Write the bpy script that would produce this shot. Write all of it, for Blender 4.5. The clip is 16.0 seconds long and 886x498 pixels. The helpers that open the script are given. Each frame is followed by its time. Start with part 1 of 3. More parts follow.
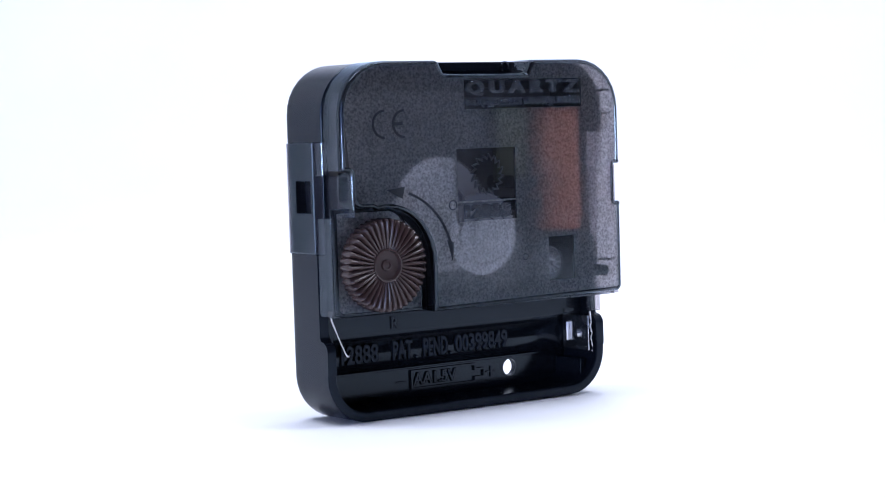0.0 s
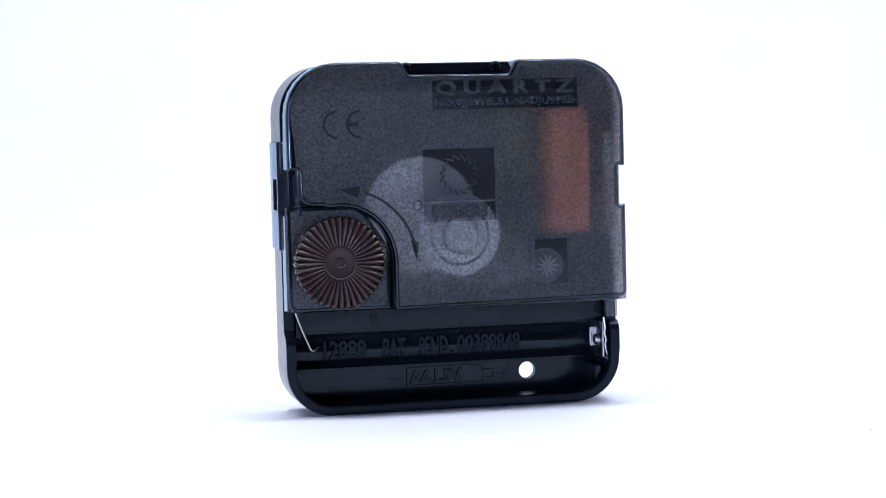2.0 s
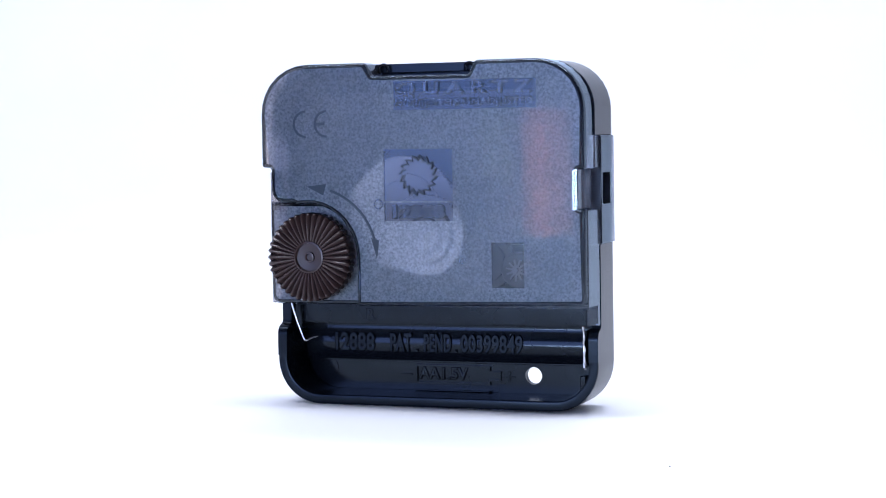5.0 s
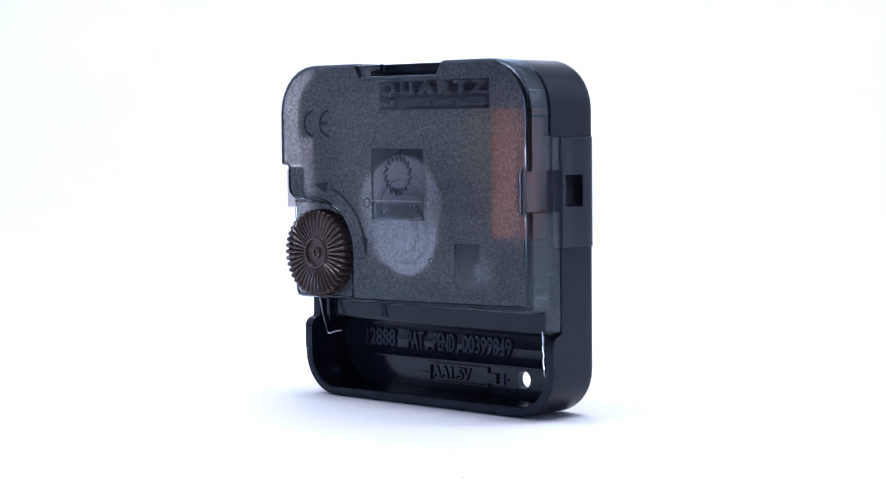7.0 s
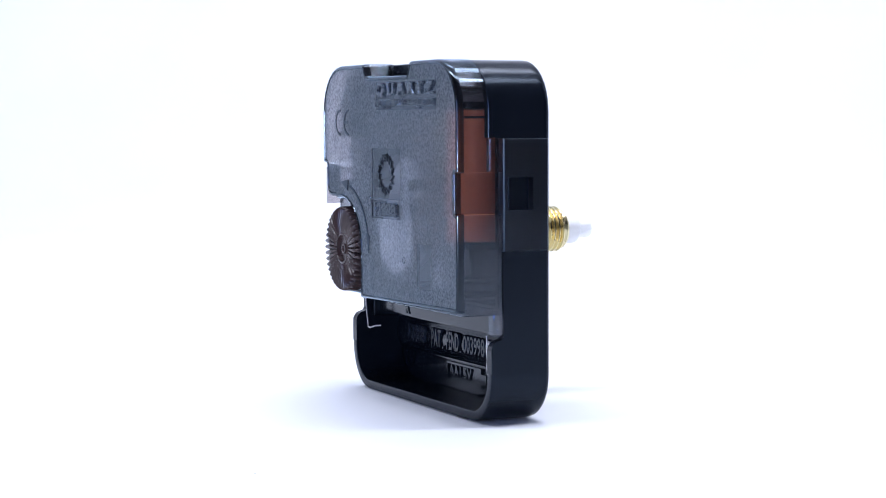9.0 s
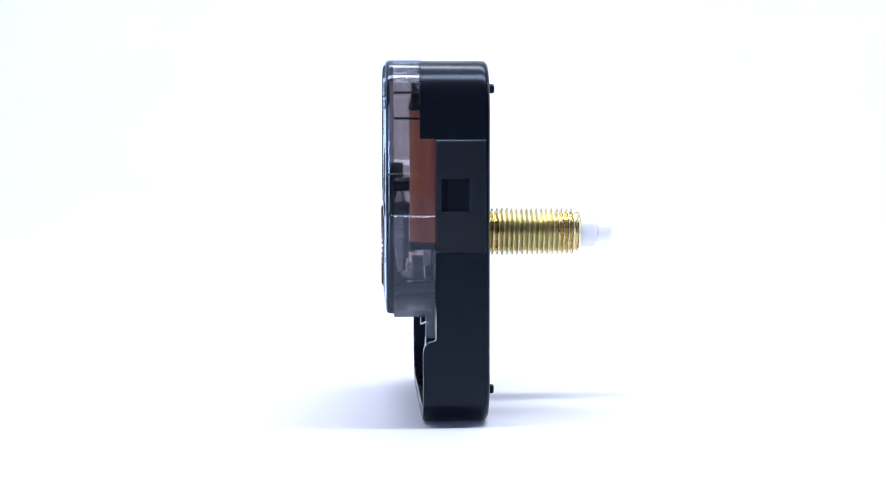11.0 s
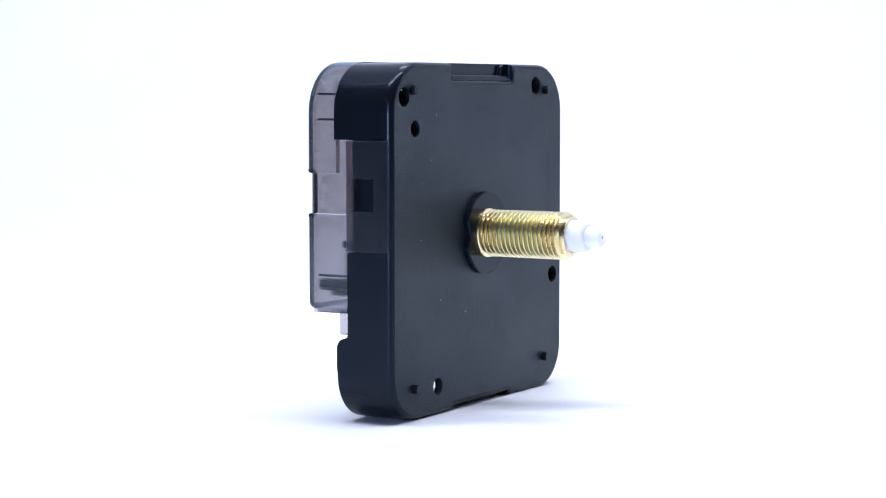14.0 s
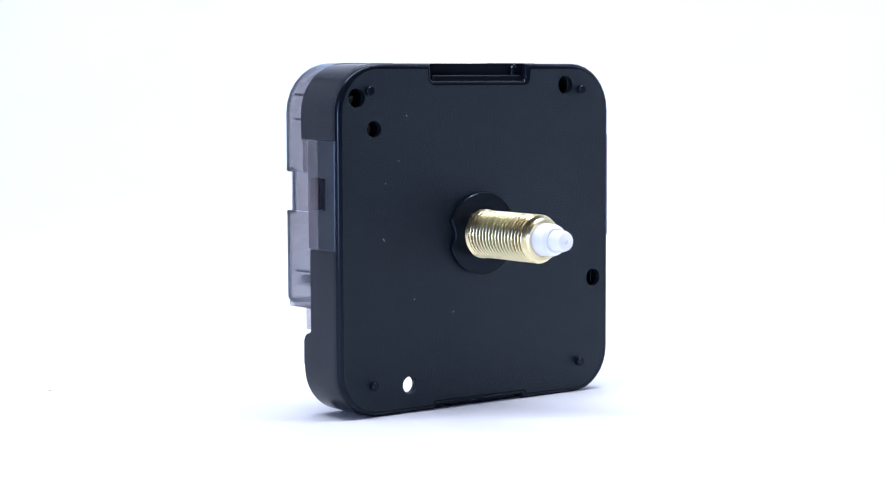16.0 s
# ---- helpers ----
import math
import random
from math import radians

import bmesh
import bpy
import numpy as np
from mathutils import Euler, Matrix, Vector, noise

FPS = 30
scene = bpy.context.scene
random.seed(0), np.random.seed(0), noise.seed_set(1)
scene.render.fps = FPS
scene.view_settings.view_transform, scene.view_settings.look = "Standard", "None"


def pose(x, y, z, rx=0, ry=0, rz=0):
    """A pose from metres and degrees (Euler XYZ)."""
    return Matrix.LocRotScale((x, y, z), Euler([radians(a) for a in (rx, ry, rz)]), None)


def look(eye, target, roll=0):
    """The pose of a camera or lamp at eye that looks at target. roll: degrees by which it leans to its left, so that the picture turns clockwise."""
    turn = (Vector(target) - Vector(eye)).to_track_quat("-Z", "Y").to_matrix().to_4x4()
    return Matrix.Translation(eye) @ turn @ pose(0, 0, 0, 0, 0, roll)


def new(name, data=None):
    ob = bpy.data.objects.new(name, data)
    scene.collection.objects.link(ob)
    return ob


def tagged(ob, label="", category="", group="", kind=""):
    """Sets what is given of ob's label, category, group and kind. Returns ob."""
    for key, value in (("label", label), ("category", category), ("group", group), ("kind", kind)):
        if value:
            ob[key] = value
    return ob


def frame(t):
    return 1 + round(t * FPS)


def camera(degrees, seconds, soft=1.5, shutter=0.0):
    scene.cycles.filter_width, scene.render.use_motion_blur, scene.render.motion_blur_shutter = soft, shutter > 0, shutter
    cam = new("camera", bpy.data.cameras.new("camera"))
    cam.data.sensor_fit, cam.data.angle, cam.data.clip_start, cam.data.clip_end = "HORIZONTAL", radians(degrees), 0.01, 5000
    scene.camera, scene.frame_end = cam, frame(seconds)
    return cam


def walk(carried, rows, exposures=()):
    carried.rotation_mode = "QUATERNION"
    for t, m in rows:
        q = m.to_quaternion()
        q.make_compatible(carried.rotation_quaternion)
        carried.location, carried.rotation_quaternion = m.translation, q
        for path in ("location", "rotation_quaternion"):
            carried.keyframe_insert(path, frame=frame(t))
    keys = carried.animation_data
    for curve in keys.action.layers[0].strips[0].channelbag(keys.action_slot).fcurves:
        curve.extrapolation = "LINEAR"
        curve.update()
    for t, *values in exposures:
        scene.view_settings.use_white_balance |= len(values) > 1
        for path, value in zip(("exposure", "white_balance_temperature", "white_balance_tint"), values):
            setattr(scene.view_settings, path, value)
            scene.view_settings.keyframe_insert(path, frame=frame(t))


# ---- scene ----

from mathutils.geometry import delaunay_2d_cdt

MM = 0.001

# ---------------------------------------------------------------- camera
cam = camera(25.26, 16.0, soft=1.0)
CAM_POSE = (pose(0, -0.33115, 0.05110) @ pose(0, 0, 0, 0, 0, 0.391) @ pose(0, 0, 0, -4.318, 0, 0)
            @ pose(0, 0, 0, 0, 1.014, 0) @ pose(0, 0, 0, 90, 0, 0))
walk(cam, [(0, CAM_POSE), (16, CAM_POSE)])

# turntable: steady turn about the world's z axis
TURN_START, TURN_RATE = 36.090, -11.2138
OFFSET = (-1.88 * MM, 3.52 * MM, 0.49 * MM)
LEAN = pose(0, 0, 0, -0.96, 0, 0) @ pose(0, 0, 0, 0, -0.29, 0)     # the case leans back a little


def turned(t):
    return pose(0, 0, 0, 0, 0, TURN_START + TURN_RATE * t) @ pose(*OFFSET) @ LEAN


# ---------------------------------------------------------------- light
world = bpy.data.worlds.new("studio_air")
scene.world = world
world.use_nodes = True
wbg = world.node_tree.nodes["Background"]
wbg.inputs[0].default_value = (0.60, 0.76, 1.0, 1)
wbg.inputs[1].default_value = 0.06


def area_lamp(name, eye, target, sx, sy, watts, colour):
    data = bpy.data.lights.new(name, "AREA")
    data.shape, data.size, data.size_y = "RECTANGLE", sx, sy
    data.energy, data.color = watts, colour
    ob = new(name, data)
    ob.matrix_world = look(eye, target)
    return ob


area_lamp("light_strip_front", (0, -0.06, 0.57), (0, 0.06, 0), 0.70, 0.08, 4.2, (0.80, 0.84, 1.0))
area_lamp("light_strip_back", (0.07, 0.26, 0.57), (0.05, 0.22, 0), 0.40, 0.10, 1.6, (0.80, 0.84, 1.0))
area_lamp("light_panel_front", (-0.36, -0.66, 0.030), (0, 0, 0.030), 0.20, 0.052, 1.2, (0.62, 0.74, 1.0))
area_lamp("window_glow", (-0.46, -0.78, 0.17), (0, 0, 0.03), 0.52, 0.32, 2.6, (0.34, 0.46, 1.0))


# ---------------------------------------------------------------- materials
def nodes_of(name):
    m = bpy.data.materials.new(name)
    m.use_nodes = True
    nt = m.node_tree
    return m, nt, nt.nodes["Principled BSDF"], nt.nodes["Material Output"]


def noise_node(nt, scale, detail=4.0, coords="Object"):
    tc = nt.nodes.new("ShaderNodeTexCoord")
    n = nt.nodes.new("ShaderNodeTexNoise")
    n.inputs["Scale"].default_value = scale
    n.inputs["Detail"].default_value = detail
    nt.links.new(tc.outputs[coords], n.inputs["Vector"])
    return n


def ramp(nt, src, lo, hi, p0=0.3, p1=0.7):
    r = nt.nodes.new("ShaderNodeMapRange")
    r.inputs["From Min"].default_value, r.inputs["From Max"].default_value = p0, p1
    r.inputs["To Min"].default_value, r.inputs["To Max"].default_value = lo, hi
    nt.links.new(src, r.inputs["Value"])
    return r.outputs[0]


def mixcol(nt, fac, a, b):
    m = nt.nodes.new("ShaderNodeMix")
    m.data_type = "RGBA"
    nt.links.new(fac, m.inputs[0])
    m.inputs[6].default_value, m.inputs[7].default_value = (*a, 1), (*b, 1)
    return m.outputs[2]


def bump(nt, height, strength, distance):
    b = nt.nodes.new("ShaderNodeBump")
    b.inputs["Strength"].default_value, b.inputs["Distance"].default_value = strength, distance
    nt.links.new(height, b.inputs["Height"])
    return b.outputs[0]


def solid(name, a, b, rough=(0.3, 0.4), metal=0.0, grain=900.0, bump_mm=0.01, strength=0.3, wear=70.0, ior=1.45, sheen=(1.0, 1.0, 1.0)):
    m, nt, bs, out = nodes_of(name)
    big, fine = noise_node(nt, wear), noise_node(nt, grain, 2.0)
    nt.links.new(mixcol(nt, ramp(nt, big.outputs[0], 0, 1), a, b), bs.inputs["Base Color"])
    nt.links.new(ramp(nt, big.outputs[0], *rough), bs.inputs["Roughness"])
    nt.links.new(bump(nt, fine.outputs[0], strength, bump_mm * MM), bs.inputs["Normal"])
    bs.inputs["Metallic"].default_value = metal
    bs.inputs["IOR"].default_value = ior
    bs.inputs["Specular Tint"].default_value = (*sheen, 1)
    return m


def smoky(name, tint, haze, blur, gloss_rough, grain, strength, milk=0.0, sparkle=0.0, f0=0.05, mottle=0.0, glow=0.0):
    """Smoke-grey clear plastic: tinted see-through body, a frosted share, and a glossy surface. mottle: how unevenly the frosted grain lets light pass; glow: the share that it spreads all round."""
    m, nt, bs, out = nodes_of(name)
    nt.nodes.remove(bs)
    fine = noise_node(nt, grain, 2.0)
    nrm = bump(nt, noise_node(nt, 1.6 * grain, 1.0).outputs[0], strength, 0.07 * MM)
    shade = mixcol(nt, ramp(nt, fine.outputs[0], 0, 1, 0.32, 0.68), [c * (1 - mottle) for c in tint], [min(1, c * (1 + mottle)) for c in tint])
    clear = nt.nodes.new("ShaderNodeBsdfTransparent")
    nt.links.new(shade, clear.inputs[0])
    frost = nt.nodes.new("ShaderNodeBsdfRefraction")
    nt.links.new(shade, frost.inputs["Color"])
    frost.inputs["Roughness"].default_value, frost.inputs["IOR"].default_value = blur, 1.10
    body = nt.nodes.new("ShaderNodeMixShader")
    body.inputs[0].default_value = haze
    nt.links.new(clear.outputs[0], body.inputs[1])
    nt.links.new(frost.outputs[0], body.inputs[2])
    if glow:
        thick = nt.nodes.new("ShaderNodeBsdfTranslucent")
        nt.links.new(shade, thick.inputs[0])
        spread = nt.nodes.new("ShaderNodeMixShader")
        spread.inputs[0].default_value = glow
        nt.links.new(body.outputs[0], spread.inputs[1])
        nt.links.new(thick.outputs[0], spread.inputs[2])
        body = spread
    dif = nt.nodes.new("ShaderNodeBsdfDiffuse")
    dif.inputs[0].default_value = (0.56, 0.58, 0.64, 1)
    milky = nt.nodes.new("ShaderNodeMixShader")
    cells = noise_node(nt, 1.3 * grain, 1.0)
    cloud = noise_node(nt, 110.0, 3.0)
    both = nt.nodes.new("ShaderNodeMath")
    both.operation = "ADD"
    nt.links.new(ramp(nt, cells.outputs[0], milk, milk + sparkle, 0.52, 0.80), both.inputs[0])
    nt.links.new(ramp(nt, cloud.outputs[0], 0.0, 0.08 * sparkle), both.inputs[1])
    nt.links.new(both.outputs[0], milky.inputs[0])
    nt.links.new(body.outputs[0], milky.inputs[1])
    nt.links.new(dif.outputs[0], milky.inputs[2])
    lw = nt.nodes.new("ShaderNodeLayerWeight")
    lw.inputs[0].default_value = 0.5
    p = nt.nodes.new("ShaderNodeMath")
    p.operation = "POWER"
    nt.links.new(lw.outputs["Facing"], p.inputs[0])
    p.inputs[1].default_value = 5.0
    k = nt.nodes.new("ShaderNodeMath")
    k.operation = "MULTIPLY_ADD"
    nt.links.new(p.outputs[0], k.inputs[0])
    k.inputs[1].default_value, k.inputs[2].default_value = 0.93, f0
    gl = nt.nodes.new("ShaderNodeBsdfGlossy")
    gl.inputs["Color"].default_value = (0.70, 0.85, 1.0, 1)
    gl.inputs["Roughness"].default_value = gloss_rough
    nt.links.new(nrm, gl.inputs["Normal"])
    top = nt.nodes.new("ShaderNodeMixShader")
    nt.links.new(k.outputs[0], top.inputs[0])
    nt.links.new(milky.outputs[0], top.inputs[1])
    nt.links.new(gl.outputs[0], top.inputs[2])
    nt.links.new(top.outputs[0], out.inputs["Surface"])
    return m


PAPER = solid("white_paper", (0.86, 0.87, 0.88), (0.83, 0.84, 0.86), (0.6, 0.8), grain=2500, bump_mm=0.02, strength=0.15, wear=12)
ROOM = solid("grey_wall_paint", (0.10, 0.105, 0.115), (0.085, 0.09, 0.10), (0.7, 0.85), grain=300, bump_mm=0.3, wear=4)
BLACK = solid("black_plastic", (0.0045, 0.0060, 0.0095), (0.0060, 0.0078, 0.0120), (0.17, 0.25), grain=1800, bump_mm=0.006, strength=0.25, ior=1.30, sheen=(0.60, 0.78, 1.0))
BLACK_SATIN = solid("satin_black_plastic", (0.0040, 0.0055, 0.0085), (0.0055, 0.0070, 0.0105), (0.11, 0.17), grain=1800, bump_mm=0.01, strength=0.3, ior=1.36, sheen=(0.70, 0.86, 1.0))
BLACK_MATTE = solid("textured_black_plastic", (0.0012, 0.0024, 0.0060), (0.0022, 0.0036, 0.0080), (0.36, 0.50), grain=4200, bump_mm=0.18, strength=0.9, ior=1.46, sheen=(0.64, 0.86, 1.0))
BROWN = solid("brown_plastic", (0.046, 0.027, 0.025), (0.034, 0.020, 0.019), (0.22, 0.30), grain=1500, bump_mm=0.02)
BRASS = solid("yellow_zinc_plating", (0.87, 0.73, 0.44), (0.78, 0.75, 0.46), (0.25, 0.33), metal=1.0, grain=1200, bump_mm=0.01, strength=0.3, wear=160)
STEEL = solid("spring_steel", (0.72, 0.72, 0.74), (0.60, 0.60, 0.63), (0.18, 0.30), metal=1.0)
WHITE = solid("white_nylon", (0.97, 0.97, 0.97), (0.95, 0.95, 0.95), (0.35, 0.45))
for key, value in (("Subsurface Weight", 1.0), ("Subsurface Scale", 2 * MM), ("Subsurface Radius", (1, 1, 1))):
    WHITE.node_tree.nodes["Principled BSDF"].inputs[key].default_value = value
GEAR = solid("natural_nylon", (0.80, 0.79, 0.80), (0.72, 0.71, 0.72), (0.4, 0.5))
DARK_GREY = solid("dark_grey_plastic", (0.16, 0.16, 0.165), (0.125, 0.126, 0.132), (0.4, 0.5), grain=400, wear=120)
COPPER = solid("enamelled_copper", (0.66, 0.21, 0.10), (0.52, 0.16, 0.08), (0.42, 0.50), metal=0.30, grain=500, bump_mm=0.02)
ROTOR = solid("grey_nylon", (0.20, 0.20, 0.21), (0.15, 0.15, 0.16), (0.4, 0.5))
BOARD = solid("olive_board", (0.16, 0.17, 0.09), (0.12, 0.13, 0.07), (0.5, 0.6))
DUST = solid("dark_fibre", (0.05, 0.05, 0.06), (0.08, 0.08, 0.09), (0.8, 0.9))
SMOKE_WALL = smoky("smoky_clear_plastic", (0.70, 0.67, 0.675), 0.3, 0.20, 0.06, 700, 0.03, 0.012)
SMOKE_ARROW = smoky("smoky_satin_mark", (0.30, 0.305, 0.32), 0.6, 0.30, 0.34, 2600, 0.2, 0.008, f0=0.03)
SMOKE_EDGE = smoky("smoky_thick_edge", (0.20, 0.205, 0.22), 0.3, 0.30, 0.07, 700, 0.03, 0.002)
SMOKE_FACE = smoky("smoky_frosted_plastic", (0.55, 0.555, 0.57), 0.85, 0.42, 0.20, 2600, 0.85, 0.010, 0.075, f0=0.055, mottle=0.36, glow=0.20)
SMOKE_WING = smoky("smoky_satin_plastic", (0.60, 0.575, 0.60), 0.4, 0.30, 0.26, 500, 0.35, 0.004, f0=0.038)
SMOKE_LETTER = smoky("smoky_raised_letters", (0.50, 0.51, 0.54), 0.3, 0.25, 0.12, 2500, 0.1, 0.045)
SMOKE_SMOOTH = smoky("smoky_polished_plastic", (0.35, 0.36, 0.385), 0.3, 0.18, 0.09, 900, 0.05, 0.018)


# ---------------------------------------------------------------- mesh helpers
def finish(bm, sharp=32):
    bmesh.ops.remove_doubles(bm, verts=bm.verts, dist=1e-7)
    bmesh.ops.recalc_face_normals(bm, faces=bm.faces)
    for f in bm.faces:
        f.smooth = True
    for e in bm.edges:
        if len(e.link_faces) == 2 and e.calc_face_angle(0) > radians(sharp):
            e.smooth = False


def part(name, bm, material, parent, label="", sharp=32):
    finish(bm, sharp)
    me = bpy.data.meshes.new(name)
    bm.to_mesh(me)
    bm.free()
    me.materials.append(material)
    ob = new(name, me)
    ob.parent = parent
    even = ob.modifiers.new("even_normals", "WEIGHTED_NORMAL")
    even.weight, even.keep_sharp = 80, True
    if label:
        ob["label"] = label
    return ob


def rounded(points, seg=7):
    """A closed outline through (u, v, radius) corners."""
    out, n = [], len(points)
    for i in range(n):
        p, a, b = Vector(points[i][:2]), Vector(points[i - 1][:2]), Vector(points[(i + 1) % n][:2])
        r = points[i][2] if len(points[i]) > 2 else 0
        u, v = (a - p).normalized(), (b - p).normalized()
        ang = u.angle(v, math.pi)
        if r <= 0 or ang > 3.1:
            out.append(p)
            continue
        d = min(r / math.tan(ang / 2), (a - p).length * 0.98, (b - p).length * 0.98)
        r = d * math.tan(ang / 2)
        c = p + (u + v).normalized() * (r / math.sin(ang / 2))
        s, e = p + u * d - c, p + v * d - c
        tot = s.angle_signed(e) if s.length > 1e-9 else 0
        for k in range(seg + 1):
            w = -tot * k / seg
            out.append(c + Vector((s.x * math.cos(w) - s.y * math.sin(w), s.x * math.sin(w) + s.y * math.cos(w))))
    return out


def circle(u, v, r, n=28, start=0.0):
    return [Vector((u + r * math.cos(start + 2 * math.pi * k / n), v + r * math.sin(start + 2 * math.pi * k / n))) for k in range(n)]


def area_of(poly):
    return 0.5 * sum(poly[i - 1].x * poly[i].y - poly[i].x * poly[i - 1].y for i in range(len(poly)))


def encloses(poly, p):
    inside = False
    for a, b in zip(poly, poly[1:] + poly[:1]):
        if (a.y > p.y) != (b.y > p.y) and p.x < a.x + (p.y - a.y) / (b.y - a.y) * (b.x - a.x):
            inside = not inside
    return inside


def inset(poly, d, closed=True):
    """Shift an outline to its left by d."""
    out, n = [], len(poly)
    for i in range(n):
        p = poly[i]
        a = poly[i - 1] if (closed or i) else None
        b = poly[(i + 1) % n] if (closed or i < n - 1) else None
        dirs = [w.normalized() for w in ((p - a) if a is not None else None, (b - p) if b is not None else None) if w is not None and w.length > 1e-9]
        norms = [Vector((-w.y, w.x)) for w in dirs]
        m = sum(norms, Vector((0, 0)))
        if m.length < 1e-6:
            out.append(p.copy())
            continue
        m.normalize()
        k = max(m.dot(norms[0]), 0.5)
        out.append(p + m * (d / k))
    return out


PLACE = {"y": lambda u, v, h: (u * MM, h * MM, v * MM), "x": lambda u, v, h: (h * MM, u * MM, v * MM),
         "z": lambda u, v, h: (u * MM, v * MM, h * MM)}


def prism(outline, layers, holes=(), axis="y", bm=None, caps=(True, True)):
    """A solid from an outline: layers are (height along the axis, inset)."""
    bm = bm or bmesh.new()
    put = PLACE[axis]
    if area_of(outline) < 0:
        outline = outline[::-1]
    rings = []
    for h, d in layers:
        ring = inset(outline, d) if d else outline
        rings.append([bm.verts.new(put(p.x, p.y, h)) for p in ring])
    hole_rings = [([bm.verts.new(put(p.x, p.y, layers[0][0])) for p in hole], [bm.verts.new(put(p.x, p.y, layers[-1][0])) for p in hole]) for hole in holes]

    def bridge(a, b):
        n = len(a)
        for i in range(n):
            bm.faces.new((a[i - 1], a[i], b[i], b[i - 1]))
    for a, b in zip(rings, rings[1:]):
        bridge(a, b)
    for a, b in hole_rings:
        bridge(a, b)
    for k, ring in ((0, rings[0]), (1, rings[-1])):
        if not caps[k]:
            continue
        if not holes and len(ring) < 5:
            bm.faces.new(ring)
            continue
        loops = [ring] + [h[k] for h in hole_rings]
        verts = [v for loop in loops for v in loop]
        flat = list(inset(outline, layers[-k][1]) if layers[-k][1] else outline) + [p for hole in holes for p in hole]
        edges, start = [], 0
        for loop in loops:
            n = len(loop)
            edges += [(start + i, start + (i + 1) % n) for i in range(n)]
            start += n
        _, _, tris, origin, _, _ = delaunay_2d_cdt(flat, edges, [], 0, 1e-6)
        border = flat[:len(ring)]
        for tri in tris:
            if not all(origin[i] for i in tri):
                continue
            mid = sum((flat[origin[i][0]] for i in tri), Vector((0, 0))) / 3
            if encloses(border, mid) and not any(encloses(hole, mid) for hole in holes):
                bm.faces.new([verts[origin[i][0]] for i in tri])
    return bm


def ribbon(path, thick, layers, axis="y", bm=None):
    """A wall of the given thickness along an open path, on its left side."""
    bm = bm or bmesh.new()
    put = PLACE[axis]
    path = [Vector(p) for p in path]
    rows = []
    for h, d in layers:
        a, b = inset(path, d, closed=False), inset(path, thick - d, closed=False)
        rows.append(([bm.verts.new(put(p.x, p.y, h)) for p in a], [bm.verts.new(put(p.x, p.y, h)) for p in b]))
    n = len(path)
    for (a, b), (c, d) in zip(rows, rows[1:]):
        for i in range(n - 1):
            bm.faces.new((a[i], a[i + 1], c[i + 1], c[i]))
            bm.faces.new((b[i], b[i + 1], d[i + 1], d[i]))
        for i in (0, n - 1):
            bm.faces.new((a[i], b[i], d[i], c[i]))
    for a, b in (rows[0], rows[-1]):
        for i in range(n - 1):
            bm.faces.new((a[i], a[i + 1], b[i + 1], b[i]))
    return bm


def lathe(profile, axis_u, axis_v, axis="y", n=32, bm=None):
    """Turn (radius, height) about an axis through (u, v)."""
    bm = bm or bmesh.new()
    put = PLACE[axis]
    rings = []
    for r, h in profile:
        if r < 1e-6:
            rings.append([bm.verts.new(put(axis_u, axis_v, h))])
        else:
            rings.append([bm.verts.new(put(p.x, p.y, h)) for p in circle(axis_u, axis_v, r, n)])
    for a, b in zip(rings, rings[1:]):
        for i in range(n):
            if len(a) == 1 and len(b) == 1:
                continue
            if len(a) == 1:
                bm.faces.new((a[0], b[i - 1], b[i]))
            elif len(b) == 1:
                bm.faces.new((a[i - 1], a[i], b[0]))
            else:
                bm.faces.new((a[i - 1], a[i], b[i], b[i - 1]))
    return bm


def block(x0, x1, y0, y1, z0, z1, r=0.2, bm=None):
    """A box with rounded edges, in mm."""
    o = rounded([(x0, z0, r), (x1, z0, r), (x1, z1, r), (x0, z1, r)], 3)
    return prism(o, [(y0, r * 0.7), (y0 + r * 0.7, 0), (y1 - r * 0.7, 0), (y1, r * 0.7)], bm=bm)


def lettering(text, x, y, z, width, height, parent, material, depth=0.15, tilt=0.0, bold=0.0, spacing=1.0, label=""):
    """Raised letters on a face towards -y; x, z is the lower left corner."""
    cu = bpy.data.curves.new("lettering", "FONT")
    cu.body, cu.size, cu.resolution_u, cu.extrude, cu.offset = text, 1.0, 3, 0.5, bold
    cu.bevel_depth, cu.bevel_resolution, cu.space_character = 0.035, 0, spacing
    tmp = new("lettering", cu)
    me = bpy.data.meshes.new_from_object(tmp.evaluated_get(bpy.context.evaluated_depsgraph_get()))
    bpy.data.objects.remove(tmp)
    co = np.array([v.co for v in me.vertices])
    lo, hi = co.min(0), co.max(0)
    sx, sz = width / (hi[0] - lo[0]), height / (hi[1] - lo[1])
    for v in me.vertices:
        u, w, d = (v.co.x - lo[0]) * sx, (v.co.y - lo[1]) * sz, v.co.z * 2 * depth
        yy = y - d - w * math.tan(radians(tilt))
        v.co = (x + u) * MM, yy * MM, (z + w) * MM
    me.materials.append(material)
    ob = new("lettering", me)
    ob.parent = parent
    if label:
        ob["label"] = label
    return ob


